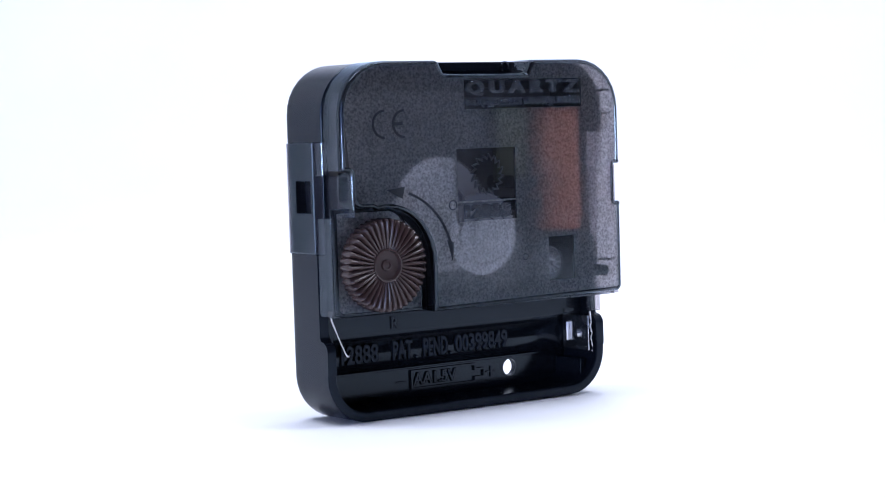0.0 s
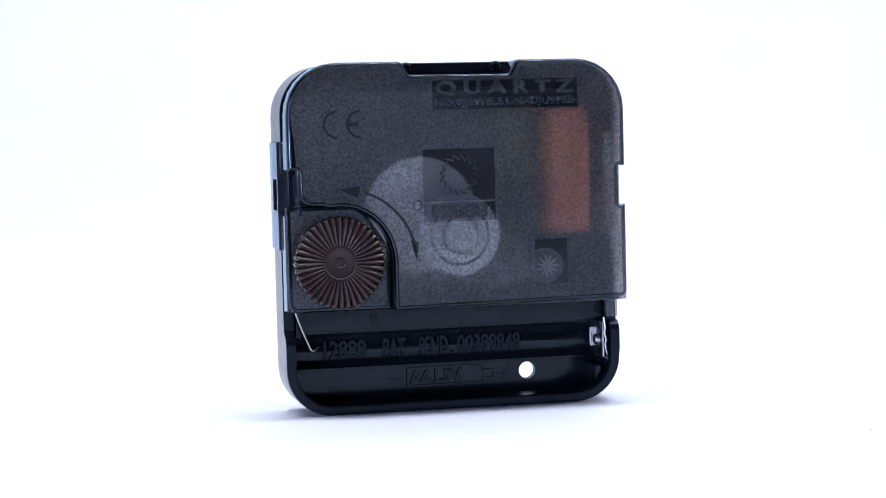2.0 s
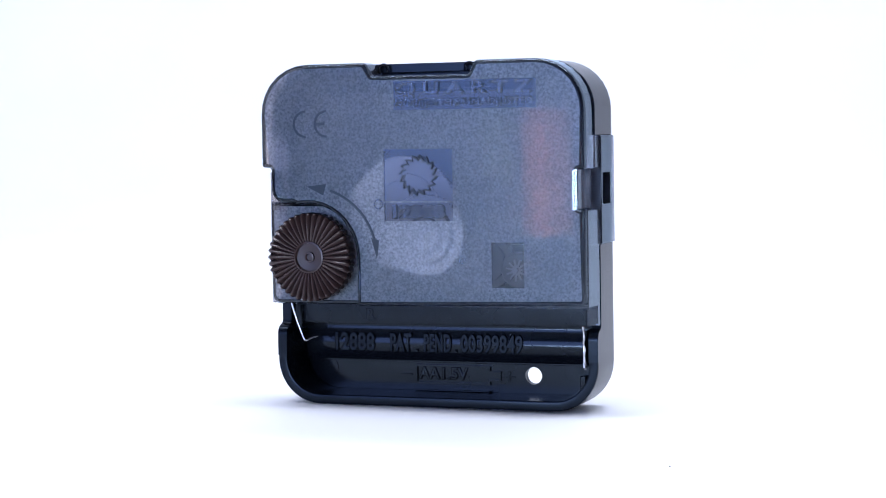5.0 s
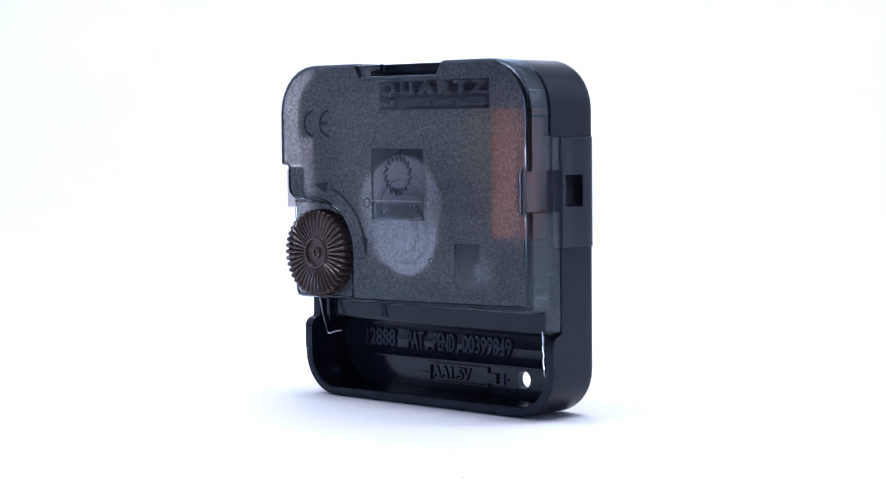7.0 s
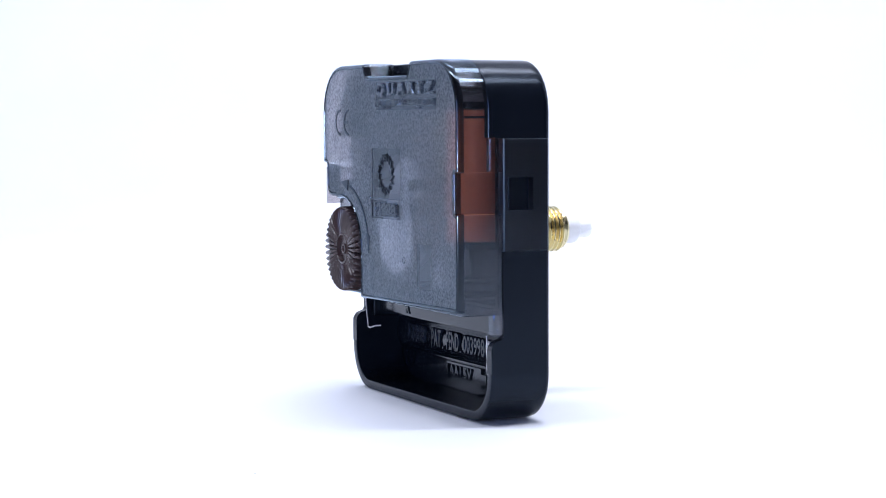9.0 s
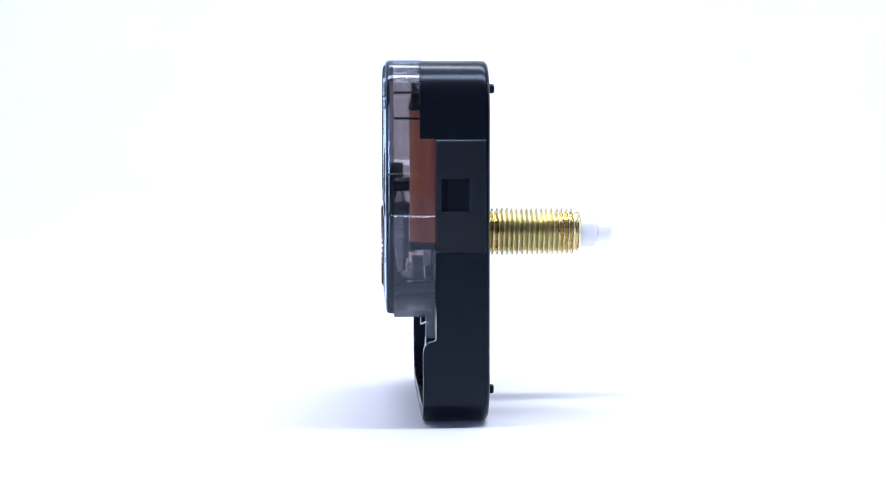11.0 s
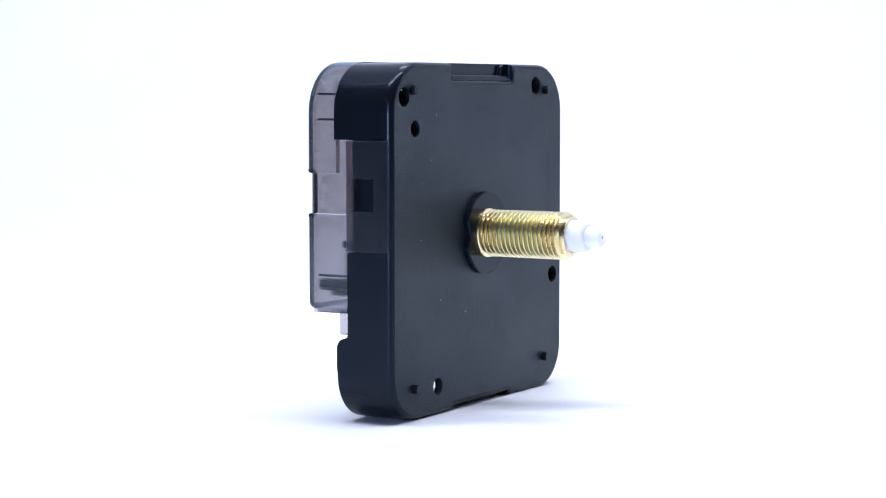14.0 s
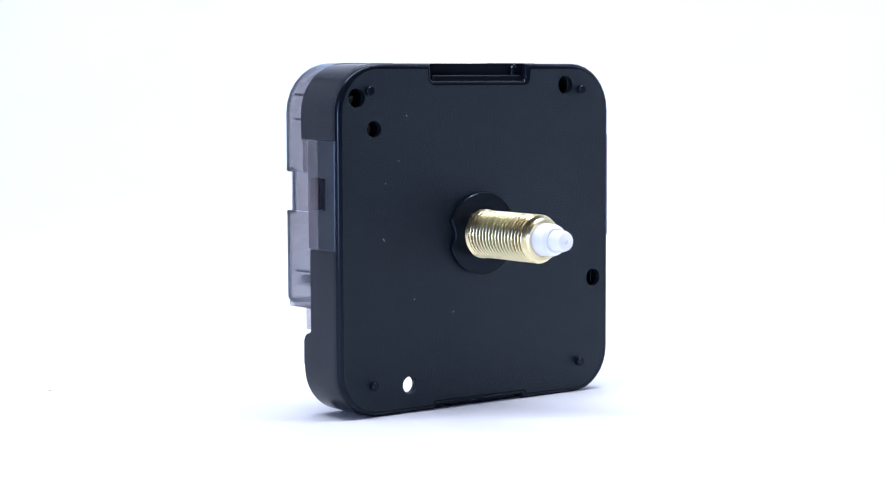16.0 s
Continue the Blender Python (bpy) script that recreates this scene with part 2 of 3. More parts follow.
# ---------------------------------------------------------------- the white set
def sweep():
    """Floor and backdrop in one bent sheet of paper."""
    bm = bmesh.new()
    prof = [(-0.9, 0.0), (0.45, 0.0)]
    for k in range(1, 13):
        a = math.pi / 2 * k / 12
        prof.append((0.45 + 0.22 * math.sin(a), 0.22 - 0.22 * math.cos(a)))
    prof.append((0.67, 0.75))
    rows = [[bm.verts.new((x, y, z)) for y, z in prof] for x in np.linspace(-0.515, 0.515, 9)]
    for a, b in zip(rows, rows[1:]):
        for i in range(len(prof) - 1):
            bm.faces.new((a[i], b[i], b[i + 1], a[i + 1]))
    ob = part("ground", bm, PAPER, None)
    return tagged(ob, "seamless white paper sweep under the clock movement", "backdrop", kind="structure")


def plain_wall(name, corners, material, label):
    bm = bmesh.new()
    a, b, c, d = [Vector(p) for p in corners]
    n = (b - a).cross(d - a).normalized() * 0.004
    lo = [bm.verts.new(p) for p in (a, b, c, d)]
    hi = [bm.verts.new(p - n) for p in (a, b, c, d)]
    bm.faces.new(lo), bm.faces.new(hi[::-1])
    for i in range(4):
        bm.faces.new((lo[i - 1], lo[i], hi[i], hi[i - 1]))
    return tagged(part(name, bm, material, None), label, "wall", kind="structure")


sweep()
plain_wall("wall_west", [(-0.52, -0.03, 0.0), (-0.52, 0.67, 0.0), (-0.52, 0.67, 0.62), (-0.52, -0.03, 0.62)], PAPER, "white side card of the light tent")
plain_wall("wall_east", [(0.52, 0.67, 0.0), (0.52, -0.03, 0.0), (0.52, -0.03, 0.62), (0.52, 0.67, 0.62)], PAPER, "white side card of the light tent")
plain_wall("ceiling", [(-0.52, -0.10, 0.62), (-0.52, 0.67, 0.62), (0.52, 0.67, 0.62), (0.52, -0.10, 0.62)], PAPER, "white roof of the light tent")
plain_wall("wall_south", [(1.6, -1.9, -0.01), (-1.6, -1.9, -0.01), (-1.6, -1.9, 1.8), (1.6, -1.9, 1.8)], ROOM, "plain dim room wall")
plain_wall("wall_left", [(-1.6, -1.9, -0.01), (-1.6, 1.2, -0.01), (-1.6, 1.2, 1.8), (-1.6, -1.9, 1.8)], ROOM, "plain dim room wall")
plain_wall("wall_right", [(1.6, 1.2, -0.01), (1.6, -1.9, -0.01), (1.6, -1.9, 1.8), (1.6, 1.2, 1.8)], ROOM, "plain dim room wall")
plain_wall("wall_north", [(-1.6, 1.2, -0.01), (1.6, 1.2, -0.01), (1.6, 1.2, 1.8), (-1.6, 1.2, 1.8)], ROOM, "plain dim room wall")
plain_wall("room_ceiling", [(-1.6, -1.9, 1.8), (-1.6, 1.2, 1.8), (1.6, 1.2, 1.8), (1.6, -1.9, 1.8)], ROOM, "plain dim room ceiling")
plain_wall("floor", [(-1.6, -1.9, -0.012), (1.6, -1.9, -0.012), (1.6, 1.2, -0.012), (-1.6, 1.2, -0.012)], ROOM, "plain dim table top under the paper")


# ---------------------------------------------------------------- the clock movement
clock = tagged(new("clock_movement"), "black quartz clock movement with smoky transparent cover, standing on white paper", "clock movement")
CX, CZ = 0.0, 28.3          # shaft axis
BW, TOP, LOW = 28.3, 56.5, -0.5        # half width and height of the case


def tube(points, r, n=10):
    bm = bmesh.new()
    rings, pts = [], [Vector(p) for p in points]
    for i, p in enumerate(pts):
        d = (pts[min(i + 1, len(pts) - 1)] - pts[max(i - 1, 0)]).normalized()
        q = d.to_track_quat("Z", "Y")
        rings.append([bm.verts.new((p + q @ Vector((r * math.cos(2 * math.pi * k / n), r * math.sin(2 * math.pi * k / n), 0))) * MM) for k in range(n)])
    for a, b in zip(rings, rings[1:]):
        for i in range(n):
            bm.faces.new((a[i - 1], a[i], b[i], b[i - 1]))
    bm.faces.new(rings[0]), bm.faces.new(rings[-1][::-1])
    return bm


def build_base():
    outline = rounded([(-BW, LOW, 7.5), (-9.3, LOW, 0), (-9.0, LOW + 0.7, 0), (9.0, LOW + 0.7, 0), (9.3, LOW, 0), (BW, LOW, 7.5), (BW, TOP, 8), (9.8, TOP, 0), (9.6, 53.8, 0.4),
                       (-9.8, 53.8, 0.4), (-10.0, TOP, 0), (-BW, TOP, 8)], 8)
    holes = [circle(14.5, 4.1, 1.45, 24), circle(24.6, 51.0, 1.55, 24), circle(21.3, 46.0, 1.35, 24), circle(-18.4, 52.9, 1.55, 24), circle(-24.7, 19.4, 1.5, 24)]
    plate = part("back_plate", prism(outline, [(-1.0, 0.9), (-0.02, 0.9), (0, 0.93)], holes), BLACK_MATTE, clock, "finely textured black plastic back plate")
    part("plate_rim", prism(outline, [(-1.6, 0.9), (-1.6, 0), (-0.9, 0), (-0.45, 0.12), (-0.15, 0.4), (-0.03, 0.7), (-0.03, 0.9)], caps=(False, False)), BLACK, plate, "glossy rounded black edge")
    for k in range(8):
        x, z = random.uniform(-24, 24), random.uniform(3, 53)
        if math.hypot(x, z - 28.3) > 9:
            w = random.uniform(0, 3)
            d = Vector((math.cos(w), 0, math.sin(w))) * random.uniform(0.05, 0.22)
            p = Vector((x, 0.05, z))
            part("lint", tube([p - d, p + Vector((d.z, 0.04, -d.x)) * 0.4, p + d], 0.026, 5), WHITE, plate)
    # closed bottoms of the blind holes
    for x, z in ((24.6, 51.0), (21.3, 46.0), (-18.4, 52.9), (-24.7, 19.4)):
        part("hole_bottom", lathe([(0, -5.0), (1.9, -5.0), (1.9, -1.6), (1.56, -1.6), (1.56, -4.4), (0, -4.4)], x, z, n=20), BLACK, plate)
    for x, z in ((22.4, 52.1), (-21.6, 52.1), (21.85, 4.6), (-21.4, 4.9)):
        part("locating_pin", lathe([(0, -0.2), (0.75, -0.2), (0.75, 0.75), (0.6, 0.95), (0, 0.95)], x, z, n=16), BLACK, plate)
    # outer walls
    top = rounded([(BW, 44.3, 0), (BW, TOP, 8), (-BW, TOP, 8), (-BW, 44.3, 0)], 10)
    part("upper_wall", ribbon(top, 1.5, [(-1.6, 0), (-10.7, 0), (-10.85, 0.12)]), BLACK, clock, "glossy black plastic case wall")
    bot = rounded([(-BW, 7.6, 0), (-BW, LOW, 7.5), (BW, LOW, 7.5), (BW, 7.6, 0)], 10)
    part("tray_wall", ribbon(bot, 1.6, [(-1.6, 0), (-10.1, 0), (-10.32, 0.08), (-10.4, 0.3)]), BLACK, clock, "glossy black rim of the battery tray")
    prof = rounded([(-1.6, 7.6, 0), (-1.6, 26.6, 0), (-8.3, 26.6, 0.5), (-8.3, 12.9, 0.7), (-10.4, 12.7, 1.7), (-10.4, 7.6, 0)], 6)
    for s in (-1, 1):
        part("side_wall", prism(prof, [(s * (BW - 1.6), 0), (s * BW, 0)], axis="x"), BLACK, clock)
    part("hanger_pocket", block(-10.2, 10.2, -10.4, -1.7, 52.4, 55.3, 0.05), BLACK, clock, "black pocket behind the hanging notch")
    part("notch_ledge", block(-9.5, 9.3, -1.65, -0.6, 52.6, 54.6, 0.3), BLACK, clock, "glossy black ledge of the hanging notch")
    part("hanger_lip", block(-9.9, 9.9, -10.4, -8.6, 54.6, 56.1, 0.25), BLACK, clock)
    part("hanger_hook", block(-9.6, -1.5, -3.4, -1.9, 54.9, 56.3, 0.35), BLACK, clock, "black hook across part of the notch")
    part("hanger_hook", tube([(-8.6 + 1.0 * math.cos(radians(w)), -1.2, 55.2 + 1.0 * math.sin(radians(w))) for w in range(-120, 100, 20)], 0.32, 8), BLACK, clock)
    return plate


def build_tray():
    """Battery compartment: flat floor with the hole, curved cradle and ledge."""
    fl = part("battery_floor", prism(rounded([(-26.7, 1.0, 5.1), (26.7, 1.0, 5.1), (26.7, 6.2, 0), (-26.7, 6.2, 0)], 6), [(-1.0, 0), (-1.4, 0)], [circle(14.5, 4.1, 1.45, 24)]), BLACK_SATIN, clock, "glossy black floor of the empty battery compartment")
    prof = [(-1.0, 6.2), (-1.7, 6.2)]
    for k in range(13):
        a = k / 12
        prof.append((-1.7 - 0.85 * math.sin(math.pi * min(1.0, a * 1.08)) - 0.9 * max(0.0, a - 0.75), 6.2 + 6.2 * a))
    prof += [(-6.2, 12.9), (-6.4, 13.3), (-6.3, 17.5), (-1.0, 17.5)]
    cr = part("battery_cradle", prism([Vector(p) for p in prof], [(-26.5, 0), (26.5, 0)], axis="x"), BLACK_SATIN, clock)
    for text, x, w in (("12888", -21.0, 7.4), ("PAT", -10.8, 4.0), ("PEND", -4.6, 5.0), ("00399849", 2.0, 11.1)):
        lettering(text, x, -2.42, 7.75, w, 3.3, cr, BLACK, 0.42, bold=0.008)
    for x in (-6.2, 0.85):
        part("lettering", block(x, x + 0.45, -2.9, -1.9, 7.75, 8.2, 0.08), BLACK_SATIN, cr)
    lettering("R", -13.5, -6.3, 13.5, 1.7, 2.0, cr, BLACK_SATIN, 0.25)
    lettering("AA1.5V", -6.1, -1.4, 3.0, 9.0, 2.2, fl, BLACK_SATIN, 0.25)
    # raised outline of a battery with its signs
    o = [Vector(p) for p in ((-6.6, 2.3), (6.9, 2.3), (6.9, 3.0), (8.8, 3.0), (8.8, 4.7), (6.9, 4.7), (6.9, 5.6), (-6.6, 5.6))]
    part("battery_sign", prism(o, [(-1.38, 0), (-1.85, 0)], [inset(o, 0.33)]), BLACK_SATIN, fl)
    part("minus_sign", block(-9.4, -7.3, -1.65, -1.35, 3.65, 3.95, 0.05), BLACK_SATIN, fl)
    part("plus_sign", block(9.2, 11.3, -1.65, -1.35, 3.7, 3.95, 0.05, block(10.1, 10.4, -1.66, -1.35, 2.9, 4.75, 0.05)), BLACK_SATIN, fl)
    for x in (-22.7, 21.4):
        ring = circle(x, 4.75, 1.6, 28)
        part("ejector_mark", prism(ring, [(-1.38, 0), (-1.55, 0)], [circle(x, 4.75, 1.42, 28)]), BLACK_SATIN, fl)
    part("floor_rib", block(-6.6, 7.0, -2.4, -1.35, 1.15, 1.45, 0.1), BLACK_SATIN, fl)
    part("floor_rib", block(-26.0, 26.0, -2.1, -1.35, 6.0, 6.35, 0.1), BLACK_SATIN, fl)
    # end cheeks
    part("end_cheek", block(24.6, 25.6, -8.4, -1.4, 2.4, 5.2, 0.2), BLACK_SATIN, clock)
    part("end_cheek", block(-26.3, -25.2, -7.5, -1.4, 12.0, 17.0, 0.2), BLACK_SATIN, clock)


def build_contacts():
    part("contact_wire", tube([(-26.6, -8.6, 17.5), (-26.3, -8.7, 16.2), (-25.2, -8.95, 13.1), (-24.1, -9.1, 10.5), (-23.9, -9.1, 10.2), (-23.5, -9.0, 10.15), (-22.9, -8.4, 10.5), (-22.2, -7.5, 10.6)], 0.17), STEEL, clock, "bent bright steel spring wire")
    pl = part("contact_plate", block(25.55, 25.8, -9.6, -2.6, 6.6, 12.6, 0.08), STEEL, clock, "stamped bright steel contact plate")
    part("contact_stud", lathe([(0, 24.9), (0.7, 25.0), (0.95, 25.3), (0.95, 25.6)], -6.6, 9.4, axis="x", n=18), STEEL, pl)
    part("contact_tongue", block(24.9, 25.6, -4.6, -3.7, 8.0, 11.4, 0.2), STEEL, pl, "bright upright steel tab")
    rim = [(25.7, -9.9, 13.4), (25.9, -9.95, 11.6), (25.75, -9.9, 10.8), (26.05, -9.95, 9.6), (25.8, -9.9, 8.8), (26.1, -9.95, 7.4), (26.0, -9.9, 6.4)]
    part("contact_edge", tube(rim, 0.16, 8), STEEL, pl, "wavy bright edge of the steel contact")


KX, KZ = -19.9, 24.7       # setting knob


def cover_outline():
    """Front outline of the raised cover, with the bay for the knob cut out."""
    pts = [(28.05, 16.7, 1.2), (28.05, 32.6, 0.2), (26.9, 32.6, 0.2), (26.9, 38.9, 0.2), (28.05, 38.9, 0.2), (28.05, 56.65, 8.2), (9.9, 56.65, 0.9), (8.7, 54.4, 0.4),
           (-8.0, 54.5, 0.4), (-9.3, 56.65, 0.9), (-28.05, 56.65, 8.2), (-28.05, 39.7, 0.5), (-26.4, 39.5, 0.4), (-26.4, 33.8, 2.2), (-22.5, 33.8, 0)]
    out = rounded(pts, 7)
    for k in range(11):
        a = radians(102 - 102 * k / 10)
        out.append(Vector((KX + 8.7 * math.cos(a), KZ + 8.9 * math.sin(a))))
    out.append(Vector((KX + 8.7, 16.7)))
    return out


def build_cover():
    out = cover_outline()
    wins = [[Vector(p) for p in ((-6.1, 34.05), (5.85, 34.05), (5.85, 42.45), (-6.1, 42.45))], [Vector(p) for p in ((-6.1, 30.75), (5.85, 30.75), (5.85, 33.75), (-6.1, 33.75))],
            [Vector(p) for p in ((12.3, 20.0), (17.8, 20.0), (17.8, 27.3), (12.3, 27.3))], [Vector(p) for p in ((-4.2, 48.8), (20.15, 48.8), (20.15, 53.5), (-4.2, 53.5))]]
    face = part("cover_face", prism(out, [(-15.9, 0.72), (-15.5, 0.72)], wins, caps=(True, False)), SMOKE_FACE, clock, "frosted smoke-grey transparent front")
    part("cover_edge", prism(out, [(-15.9, 0.72), (-16.02, 0.64), (-16.07, 0.50), (-16.0, 0.30), (-15.8, 0.13), (-15.5, 0.04), (-14.9, 0)], caps=(False, False)), SMOKE_EDGE, face, "polished dark smoky edge")
    for w, d in zip(wins, (0.1, 0.1, 0.08, 0.1)):
        part("clear_pane", prism(w, [(-15.9 + d, 0), (-15.3, 0)], caps=(True, False)), SMOKE_SMOOTH, face, "polished smoky pane")
    # relief on the panes
    lettering("QUARTZ", -3.7, -15.8, 50.85, 23.3, 2.5, face, SMOKE_LETTER, 0.36, bold=0.0, spacing=1.55)
    lettering("NO(0)JEWELS UNADJUSTED", -3.9, -15.8, 49.0, 23.6, 1.6, face, SMOKE_LETTER, 0.32)
    lettering("12888", -4.65, -15.8, 31.1, 9.15, 2.35, face, SMOKE_LETTER, 0.36, bold=0.02)
    # two round mark letters
    for cx, bar in ((-19.9, False), (-16.1, True)):
        pts = [(cx + 2.3 * math.cos(radians(w)), 46.8 + 2.3 * math.sin(radians(w))) for w in range(90, 271, 10)]
        bm = ribbon(pts, 0.4, [(-15.91, 0), (-16.0, 0.02)])
        if bar:
            block(cx - 1.9, cx - 0.3, -16.0, -15.89, 46.55, 47.05, 0.05, bm)
        part("lettering", bm, SMOKE_ARROW, face)
    star, hole = [], []
    for k in range(96):
        a = 2 * math.pi * k / 96
        saw = (k % 6) / 6
        star.append(Vector((-0.05 + (2.65 + 0.95 * saw) * math.cos(a), 38.2 + (2.65 + 0.95 * saw) * math.sin(a))))
        hole.append(Vector((-0.05 + (2.25 + 0.95 * saw) * math.cos(a), 38.2 + (2.25 + 0.95 * saw) * math.sin(a))))
    part("emblem", prism(star, [(-15.78, 0), (-16.0, 0), (-16.08, 0.1)], [hole]), SMOKE_ARROW, face, "raised wavy sun-shaped ring")
    for x, z, r in ((-7.1, 33.5, 0.85), (7.3, 24.3, 0.6)):
        part("ejector_mark", prism(circle(x, z, r, 24), [(-15.91, 0), (-15.97, 0.02)], [circle(x, z, r - 0.22, 24)]), SMOKE_LETTER, face)
    # turning arrow
    arc = [Vector((KX + 12.6 * math.cos(radians(a)), KZ + 12.0 * math.sin(radians(a)))) for a in range(6, 72, 4)]
    tail = [Vector((KX + 12.2 * math.cos(radians(a)), KZ + 11.6 * math.sin(radians(a)))) for a in range(6, 72, 4)]
    part("turning_arrow", prism(arc + tail[::-1], [(-15.91, 0), (-16.0, 0)]), SMOKE_ARROW, face)
    part("arrow_head", prism([Vector(p) for p in ((-8.5, 28.0), (-7.1, 27.6), (-7.5, 24.6))], [(-15.91, 0), (-16.0, 0)]), SMOKE_ARROW, face)
    part("arrow_head", prism([Vector(p) for p in ((-16.4, 36.9), (-16.9, 35.0), (-19.9, 36.5))], [(-15.91, 0), (-16.0, 0)]), SMOKE_ARROW, face)
    # walls of the cover
    top = rounded([(28.05, 39.0, 0), (28.05, 56.65, 8.2), (9.9, 56.65, 0.9), (8.7, 54.4, 0.4), (-8.0, 54.5, 0.4), (-9.3, 56.65, 0.9), (-28.05, 56.65, 8.2), (-28.05, 39.8, 0)], 7)
    part("cover_rim", ribbon(top, 1.1, [(-14.9, 0), (-10.55, 0)]), SMOKE_WALL, clock, "clear smoke-grey cover wall")
    for s in (1, -1):
        ring = [(s * 7.5 + 0.75 * math.cos(radians(w)), -11.6, 55.6 + 0.75 * math.sin(radians(w))) for w in range(-30, 250, 20)]
        part("hook_loop", tube(ring, 0.28, 8), SMOKE_EDGE, clock, "small clear loop at the hanging notch")
        X = lambda x: s * x
        def slab(name, pts, x0, x1, holes=(), parent=clock, mat=SMOKE_WALL):
            return part(name, prism([Vector(p) for p in pts], [(X(x0), 0.0), (X(x1 - 0.12), 0), (X(x1), 0.12)], holes, axis="x"), mat, parent, "clear smoke-grey cover wall")
        w = slab("cover_side", ((-10.54, 39.0), (-10.54, 44.25), (-8.4, 44.25), (-8.4, 39.0)), 27.0, 28.2)
        slab("clip_strap", ((-16.1, 32.5), (-16.1, 38.9), (-8.4, 38.9), (-8.4, 32.5)), 26.0, 26.9 if s > 0 else 26.4)
        lo = -14.9 if s > 0 else -12.4
        slab("cover_side", ((lo, 16.8), (lo, 32.4), (-8.45, 32.4), (-8.45, 16.8)), 27.0, 28.2)
        slab("clip_wing", ((-8.35, 26.7), (-8.35, 44.2), (-0.6, 44.2), (-0.6, 26.7)), 26.8, 28.6, [[Vector(p) for p in ((-7.6, 33.1), (-3.2, 33.1), (-3.2, 38.2), (-7.6, 38.2))]], mat=SMOKE_WING)
        part("clip_catch", block(min(X(25.0), X(26.9)), max(X(25.0), X(26.9)), -6.7, -1.0, 31.5, 39.0, 0.15), BLACK, clock, "black catch under the clip")
        part("inner_wall", block(min(X(25.6), X(26.75)), max(X(25.6), X(26.75)), -8.4, -1.6, 17.5, 45.0, 0.1), BLACK, clock)
    part("cover_sill", block(KX + 8.7, 27.2, -14.9, -9.0, 16.7, 17.7, 0.15), SMOKE_WALL, clock)
    part("cover_sill", block(-27.2, KX + 8.7, -12.4, -9.0, 16.7, 17.7, 0.15), SMOKE_WALL, clock)
    part("cover_foot", block(26.2, 28.2, -9.95, -8.35, 13.4, 17.3, 0.25), SMOKE_WALL, clock, "clear plastic foot of the cover")
    for z in (51.3, 47.3, 22.4):
        part("cover_rib", block(26.0, 26.95, -14.8, -10.6 if z > 40 else -8.6, z, z + 0.35, 0.08), SMOKE_EDGE, clock)
    # bay under the knob
    bay = rounded([(-28.05, 16.7, 1.6), (KX + 8.7, 16.7, 0), (KX + 8.7, KZ + 2, 0), (KX + 4, 33.8, 4), (-28.05, 33.8, 0)], 5)
    part("knob_bay", prism(bay, [(-12.9, 0.7), (-12.5, 0.7)], caps=(True, False)), SMOKE_FACE, clock, "lower frosted bay beneath the knob")
    part("bay_edge", prism(bay, [(-12.9, 0.7), (-13.0, 0.55), (-12.9, 0.25), (-12.6, 0.06), (-12.0, 0)], caps=(False, False)), SMOKE_EDGE, clock, "polished dark smoky edge")
    step = [Vector((-26.4, 39.4)), Vector((-26.4, 35.2)), Vector((-25.6, 34.1)), Vector((-24.4, 33.8)), Vector((-22.5, 33.8))]
    for k in range(11):
        a = radians(102 - 102 * k / 10)
        step.append(Vector((KX + 8.7 * math.cos(a), KZ + 8.9 * math.sin(a))))
    step.append(Vector((KX + 8.7, 16.8)))
    part("bay_wall", ribbon(step, 0.9, [(-14.9, 0), (-12.3, 0)]), SMOKE_EDGE, clock)


def build_knob():
    n, bm = 40, bmesh.new()
    ringdefs = [(2.55, -15.7), (3.0, -15.95), (5.2, -16.25), (6.9, -16.3), (7.35, -15.9), (7.45, -15.2), (7.45, -13.4)]
    rings = []
    for r, y in ringdefs:
        ring = []
        for k in range(n * 4):
            ph = (k % 4)
            dip = (0.0, 0.22, 1.0, 0.22)[ph]
            depth = 0.30 + 1.0 * (r - 2.5) / 4.9
            rr = r - (0.32 * dip if r > 6.8 else 0)
            a = 2 * math.pi * k / (n * 4)
            yy = y + (depth * dip * 0.62 if y < -15.0 and r < 7.4 else 0)
            ring.append(bm.verts.new(((KX + rr * math.cos(a)) * MM, yy * MM, (KZ + rr * math.sin(a)) * MM)))
        rings.append(ring)
    for a, b in zip(rings, rings[1:]):
        for i in range(len(a)):
            bm.faces.new((a[i - 1], a[i], b[i], b[i - 1]))
    bm.faces.new(rings[-1])
    knob = part("setting_knob", bm, BROWN, clock, "dark brown ribbed plastic setting knob", sharp=50)
    part("knob_hub", lathe([(2.65, -13.6), (2.65, -15.85), (2.4, -15.9), (2.25, -15.3), (0.95, -15.25), (0.85, -15.6), (0.6, -15.62), (0.5, -15.35), (0, -15.35)], KX, KZ), BROWN, knob)
    part("knob_axle", lathe([(1.2, -13.5), (1.2, -10.0), (0, -10.0)], KX, KZ, n=18), BROWN, knob)


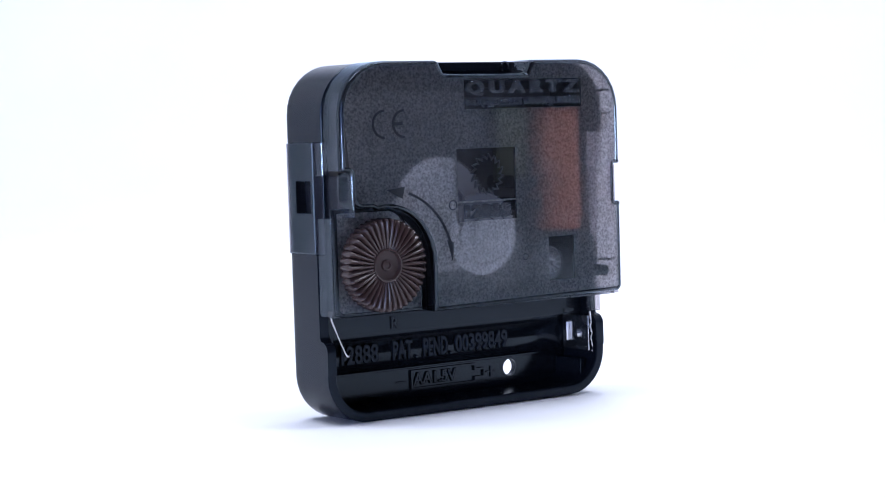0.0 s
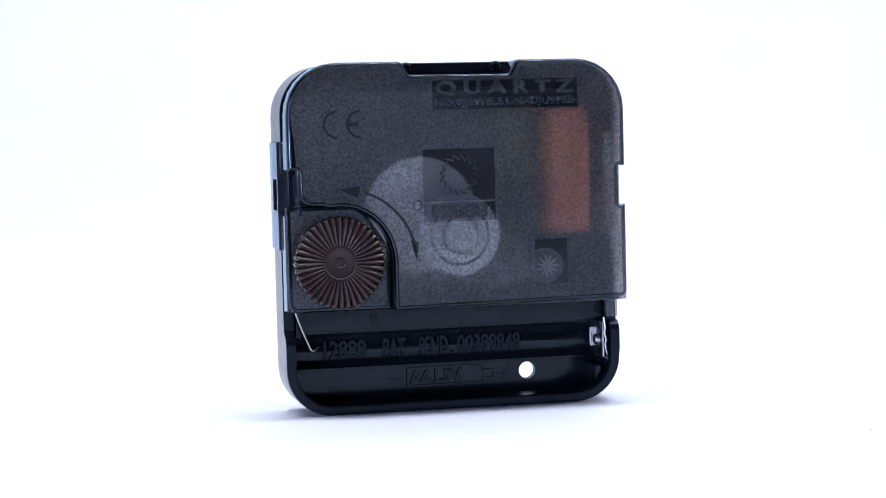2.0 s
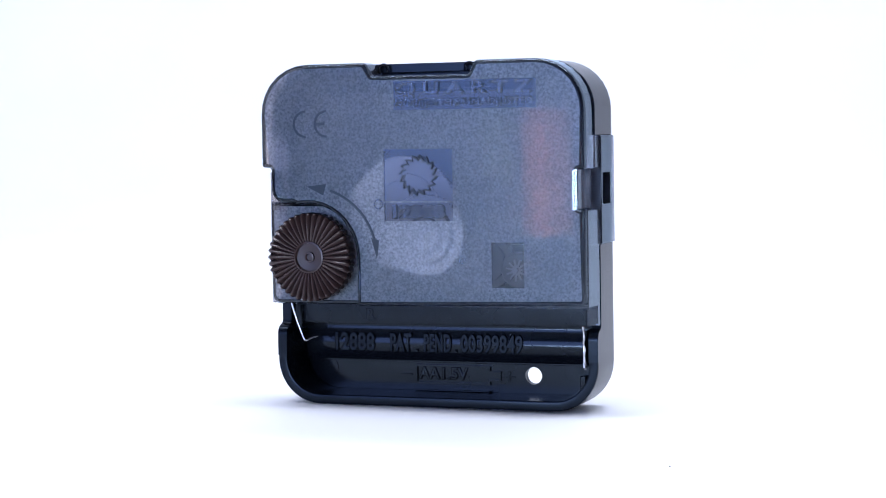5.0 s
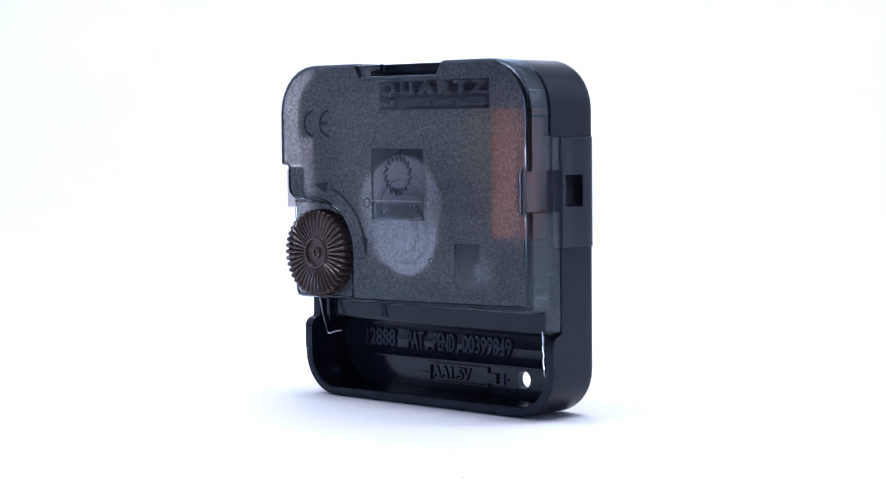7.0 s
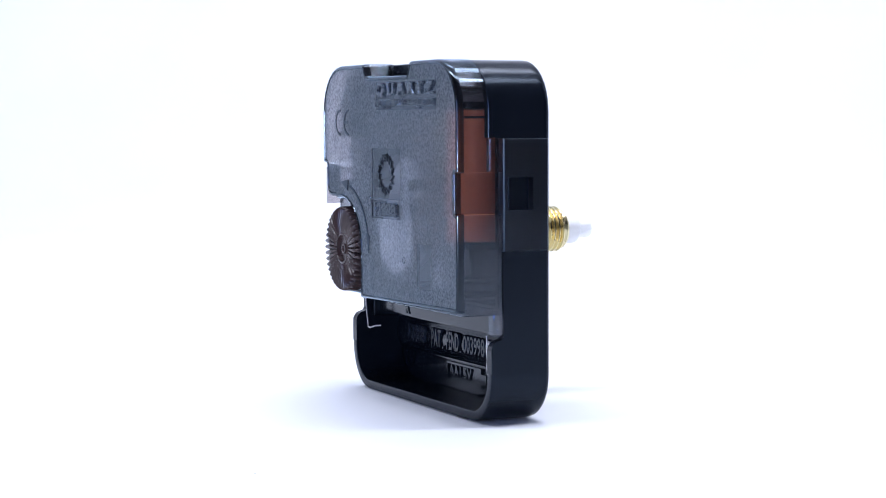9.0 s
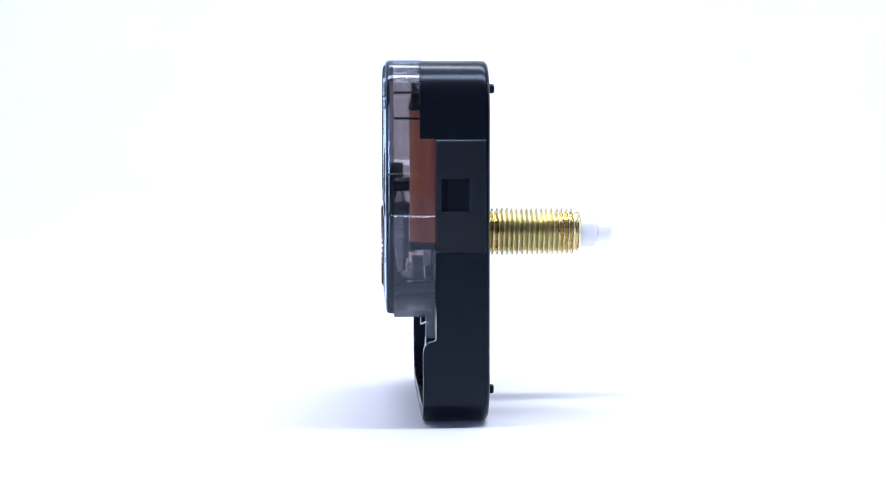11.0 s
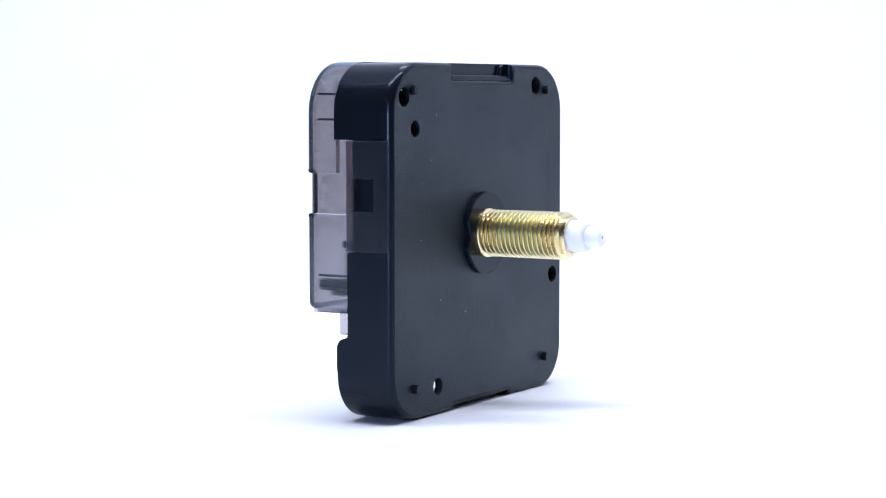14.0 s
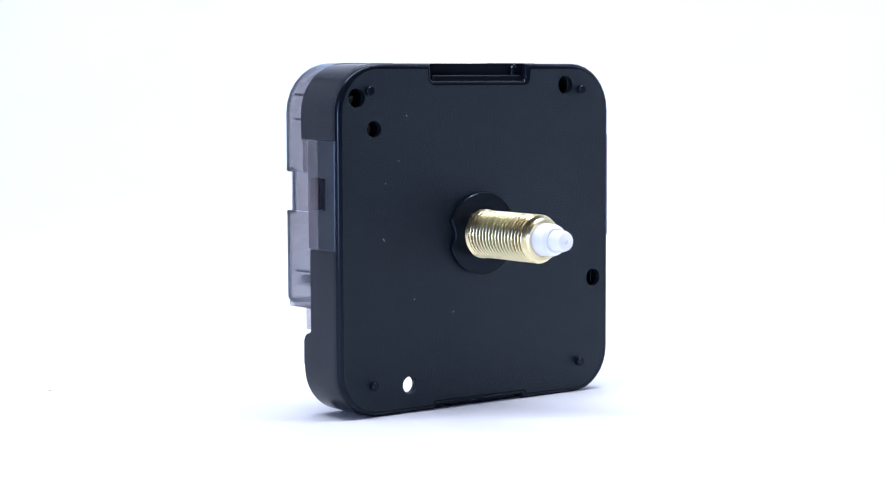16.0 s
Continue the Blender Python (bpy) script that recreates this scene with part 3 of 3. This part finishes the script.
def gear(name, x, z, r, y0, y1, teeth, parent, material=None, hub=1.2):
    o = []
    for k in range(teeth * 4):
        rr = r if k % 4 in (0, 1) else r - 0.3
        a = 2 * math.pi * k / (teeth * 4)
        o.append(Vector((x + rr * math.cos(a), z + rr * math.sin(a))))
    bm = prism(o, [(y0, 0), (y1, 0)])
    lathe([(0, y0 - 0.6), (hub, y0 - 0.6), (hub, y1 + 1.0), (0, y1 + 1.0)], x, z, n=20, bm=bm)
    lathe([(r * 0.58, y0), (r * 0.58, y0 - 0.5), (r * 0.70, y0 - 0.5), (r * 0.70, y0)], x, z, n=36, bm=bm)
    return part(name, bm, material or GEAR, parent, "translucent white nylon gear", sharp=30)


def build_works():
    gear("gear", -5.2, 31.7, 9.6, -9.2, -8.2, 88, clock)
    o = []
    for k in range(64 * 4):
        a = 2 * math.pi * k / 256
        o.append(Vector((CX + 0.2 + (6.8 if k % 4 < 2 else 6.5) * math.cos(a), 28.4 + (6.8 if k % 4 < 2 else 6.5) * math.sin(a))))
    bm = prism(o, [(-13.9, 0), (-13.0, 0)], [circle(CX + 0.2, 28.4, 5.0, 48)])
    lathe([(5.0, -12.0), (4.55, -12.0), (4.55, -14.2), (3.1, -14.2), (3.1, -12.0), (2.75, -12.0), (2.75, -14.6), (0.5, -14.6), (0.35, -14.9), (0, -14.9)], CX + 0.2, 28.4, n=48, bm=bm)
    part("centre_wheel", bm, GEAR, clock, "white nylon centre wheel with ring grooves", sharp=30)
    gear("gear", 8.6, 23.6, 4.8, -7.6, -6.8, 60, clock, ROTOR)
    rot = part("rotor", lathe([(0, -10.0), (2.9, -10.0), (2.9, -11.6), (2.7, -11.8), (0, -11.8)], 15.4, 22.6, n=32), ROTOR, clock, "grey rotor disc")
    o = []
    for k in range(44):
        a, rr = 2 * math.pi * k / 44, (1.8 if k % 4 < 2 else 0.75)
        o.append(Vector((15.4 + rr * math.cos(a), 22.6 + rr * math.sin(a))))
    part("pinion", lathe([(0, -13.4), (0.45, -13.4), (0.45, -12.4)], 15.4, 22.6, n=14, bm=prism(o, [(-11.7, 0), (-12.5, 0)])), GEAR, rot, "white star-shaped pinion")
    # added plate: its grey stands in for light spread inside the black case
    part("added_inner_plate", prism(rounded([(-26.6, 18.0, 1.5), (26.6, 18.0, 1.5), (26.6, 52.0, 6), (-26.6, 52.0, 6)], 5), [(-4.4, 0), (-3.4, 0)]), DARK_GREY, clock, "dark grey plate added under the gears to lighten the inside")
    for x, z, r in ((-20.0, 25.0, 7.6), (-12.0, 45.5, 4.2)):
        part("plate_boss", lathe([(r, -4.4), (r, -5.6), (r - 0.8, -5.6), (r - 0.8, -4.5)], x, z, n=36), DARK_GREY, clock)
    # coil on its bobbin
    bm = lathe([(0, 27.9)] + [(4.35 + 0.05 * (k % 2), 28.0 + 0.175 * k) for k in range(119)] + [(0, 48.9)], 19.7, -7.9, axis="z", n=30)
    coil = part("coil", bm, COPPER, clock, "reddish enamelled copper coil", sharp=60)
    for z0 in (26.9, 48.9):
        part("bobbin_flange", prism(rounded([(15.4, -12.4, 0.8), (24.2, -12.4, 0.8), (24.2, -4.0, 0.8), (15.4, -4.0, 0.8)], 4), [(z0, 0), (z0 + 1.0, 0)], axis="z"), BLACK, coil)
    part("circuit_board", block(8.0, 13.8, -7.8, -6.8, 36.5, 49.0, 0.1), BOARD, clock, "small olive circuit board")
    part("stator", block(9.0, 25.0, -6.4, -5.4, 18.6, 26.5, 0.2), BLACK, clock, "dark stator plate")
    for x, z in ((10.3, 32.8), (21.0, 19.7), (24.4, 20.9), (-18.3, 35.9), (1.6, 18.6), (-4.0, 18.7), (9.6, 36.5)):
        part("post", lathe([(0, -1.6), (1.2, -1.6), (0.95, -15.75), (0, -15.75)], x, z, n=16), BLACK, clock)


def build_shaft():
    # scalloped rubber washer
    o = []
    for k in range(96):
        a = 2 * math.pi * k / 96
        r = 6.9
        d = min(abs(a - math.pi), abs(a), abs(a - 2 * math.pi))
        if d < 0.34:
            r = 6.9 - 1.15 * math.cos(d / 0.34 * math.pi / 2)
        o.append(Vector((CX + r * math.cos(a), CZ + r * math.sin(a))))
    part("washer", prism(o, [(0, 0), (0.8, 0), (1.0, 0.2)]), BLACK, clock, "black scalloped collar")
    prof = [(0, 0.5), (4.1, 0.5), (4.1, 1.3), (3.45, 1.7)]
    y = 1.8
    while y < 16.0:
        prof += [(3.20, y), (3.88, y + 0.28), (3.95, y + 0.36), (3.95, y + 0.46), (3.88, y + 0.54), (3.20, y + 0.82)]
        y += 0.84
    prof += [(3.5, 16.6), (3.2, 16.95), (2.75, 16.95), (2.75, 14.0)]
    part("threaded_shaft", lathe(prof, CX, CZ, n=48), BRASS, clock, "yellow-plated threaded metal bushing", sharp=20)
    part("hour_shaft", lathe([(0, 14.0), (2.7, 14.0), (2.7, 16.8), (2.6, 18.9), (2.45, 19.5), (2.1, 19.8), (0, 19.8)], CX, CZ), WHITE, clock, "white plastic hand shaft")
    part("minute_shaft", lathe([(1.7, 19.6), (1.7, 21.7), (1.45, 22.3), (0.3, 22.4), (0.25, 21.8), (0, 21.8)], CX, CZ, n=24), WHITE, clock, "white plastic hand shaft")


build_base()
build_tray()
build_contacts()
build_cover()
build_knob()
build_works()
build_shaft()


def build_speck():
    bm = bmesh.new()
    bmesh.ops.create_icosphere(bm, subdivisions=1, radius=0.12 * MM)
    bmesh.ops.scale(bm, vec=(1.6, 0.8, 0.6), verts=bm.verts)
    ob = part("dust_speck", bm, DUST, None)
    return tagged(ob, "tiny dark speck of dust lying on white paper", "dust")


speck = build_speck()


# ---------------------------------------------------------------- what moves
def motions():
    walk(clock, [(k * 0.5, turned(k * 0.5)) for k in range(33)])
    walk(speck, [(k * 0.5, turned(k * 0.5) @ pose(51.5 * MM, -57.4 * MM, -0.41 * MM)) for k in range(33)])


motions()
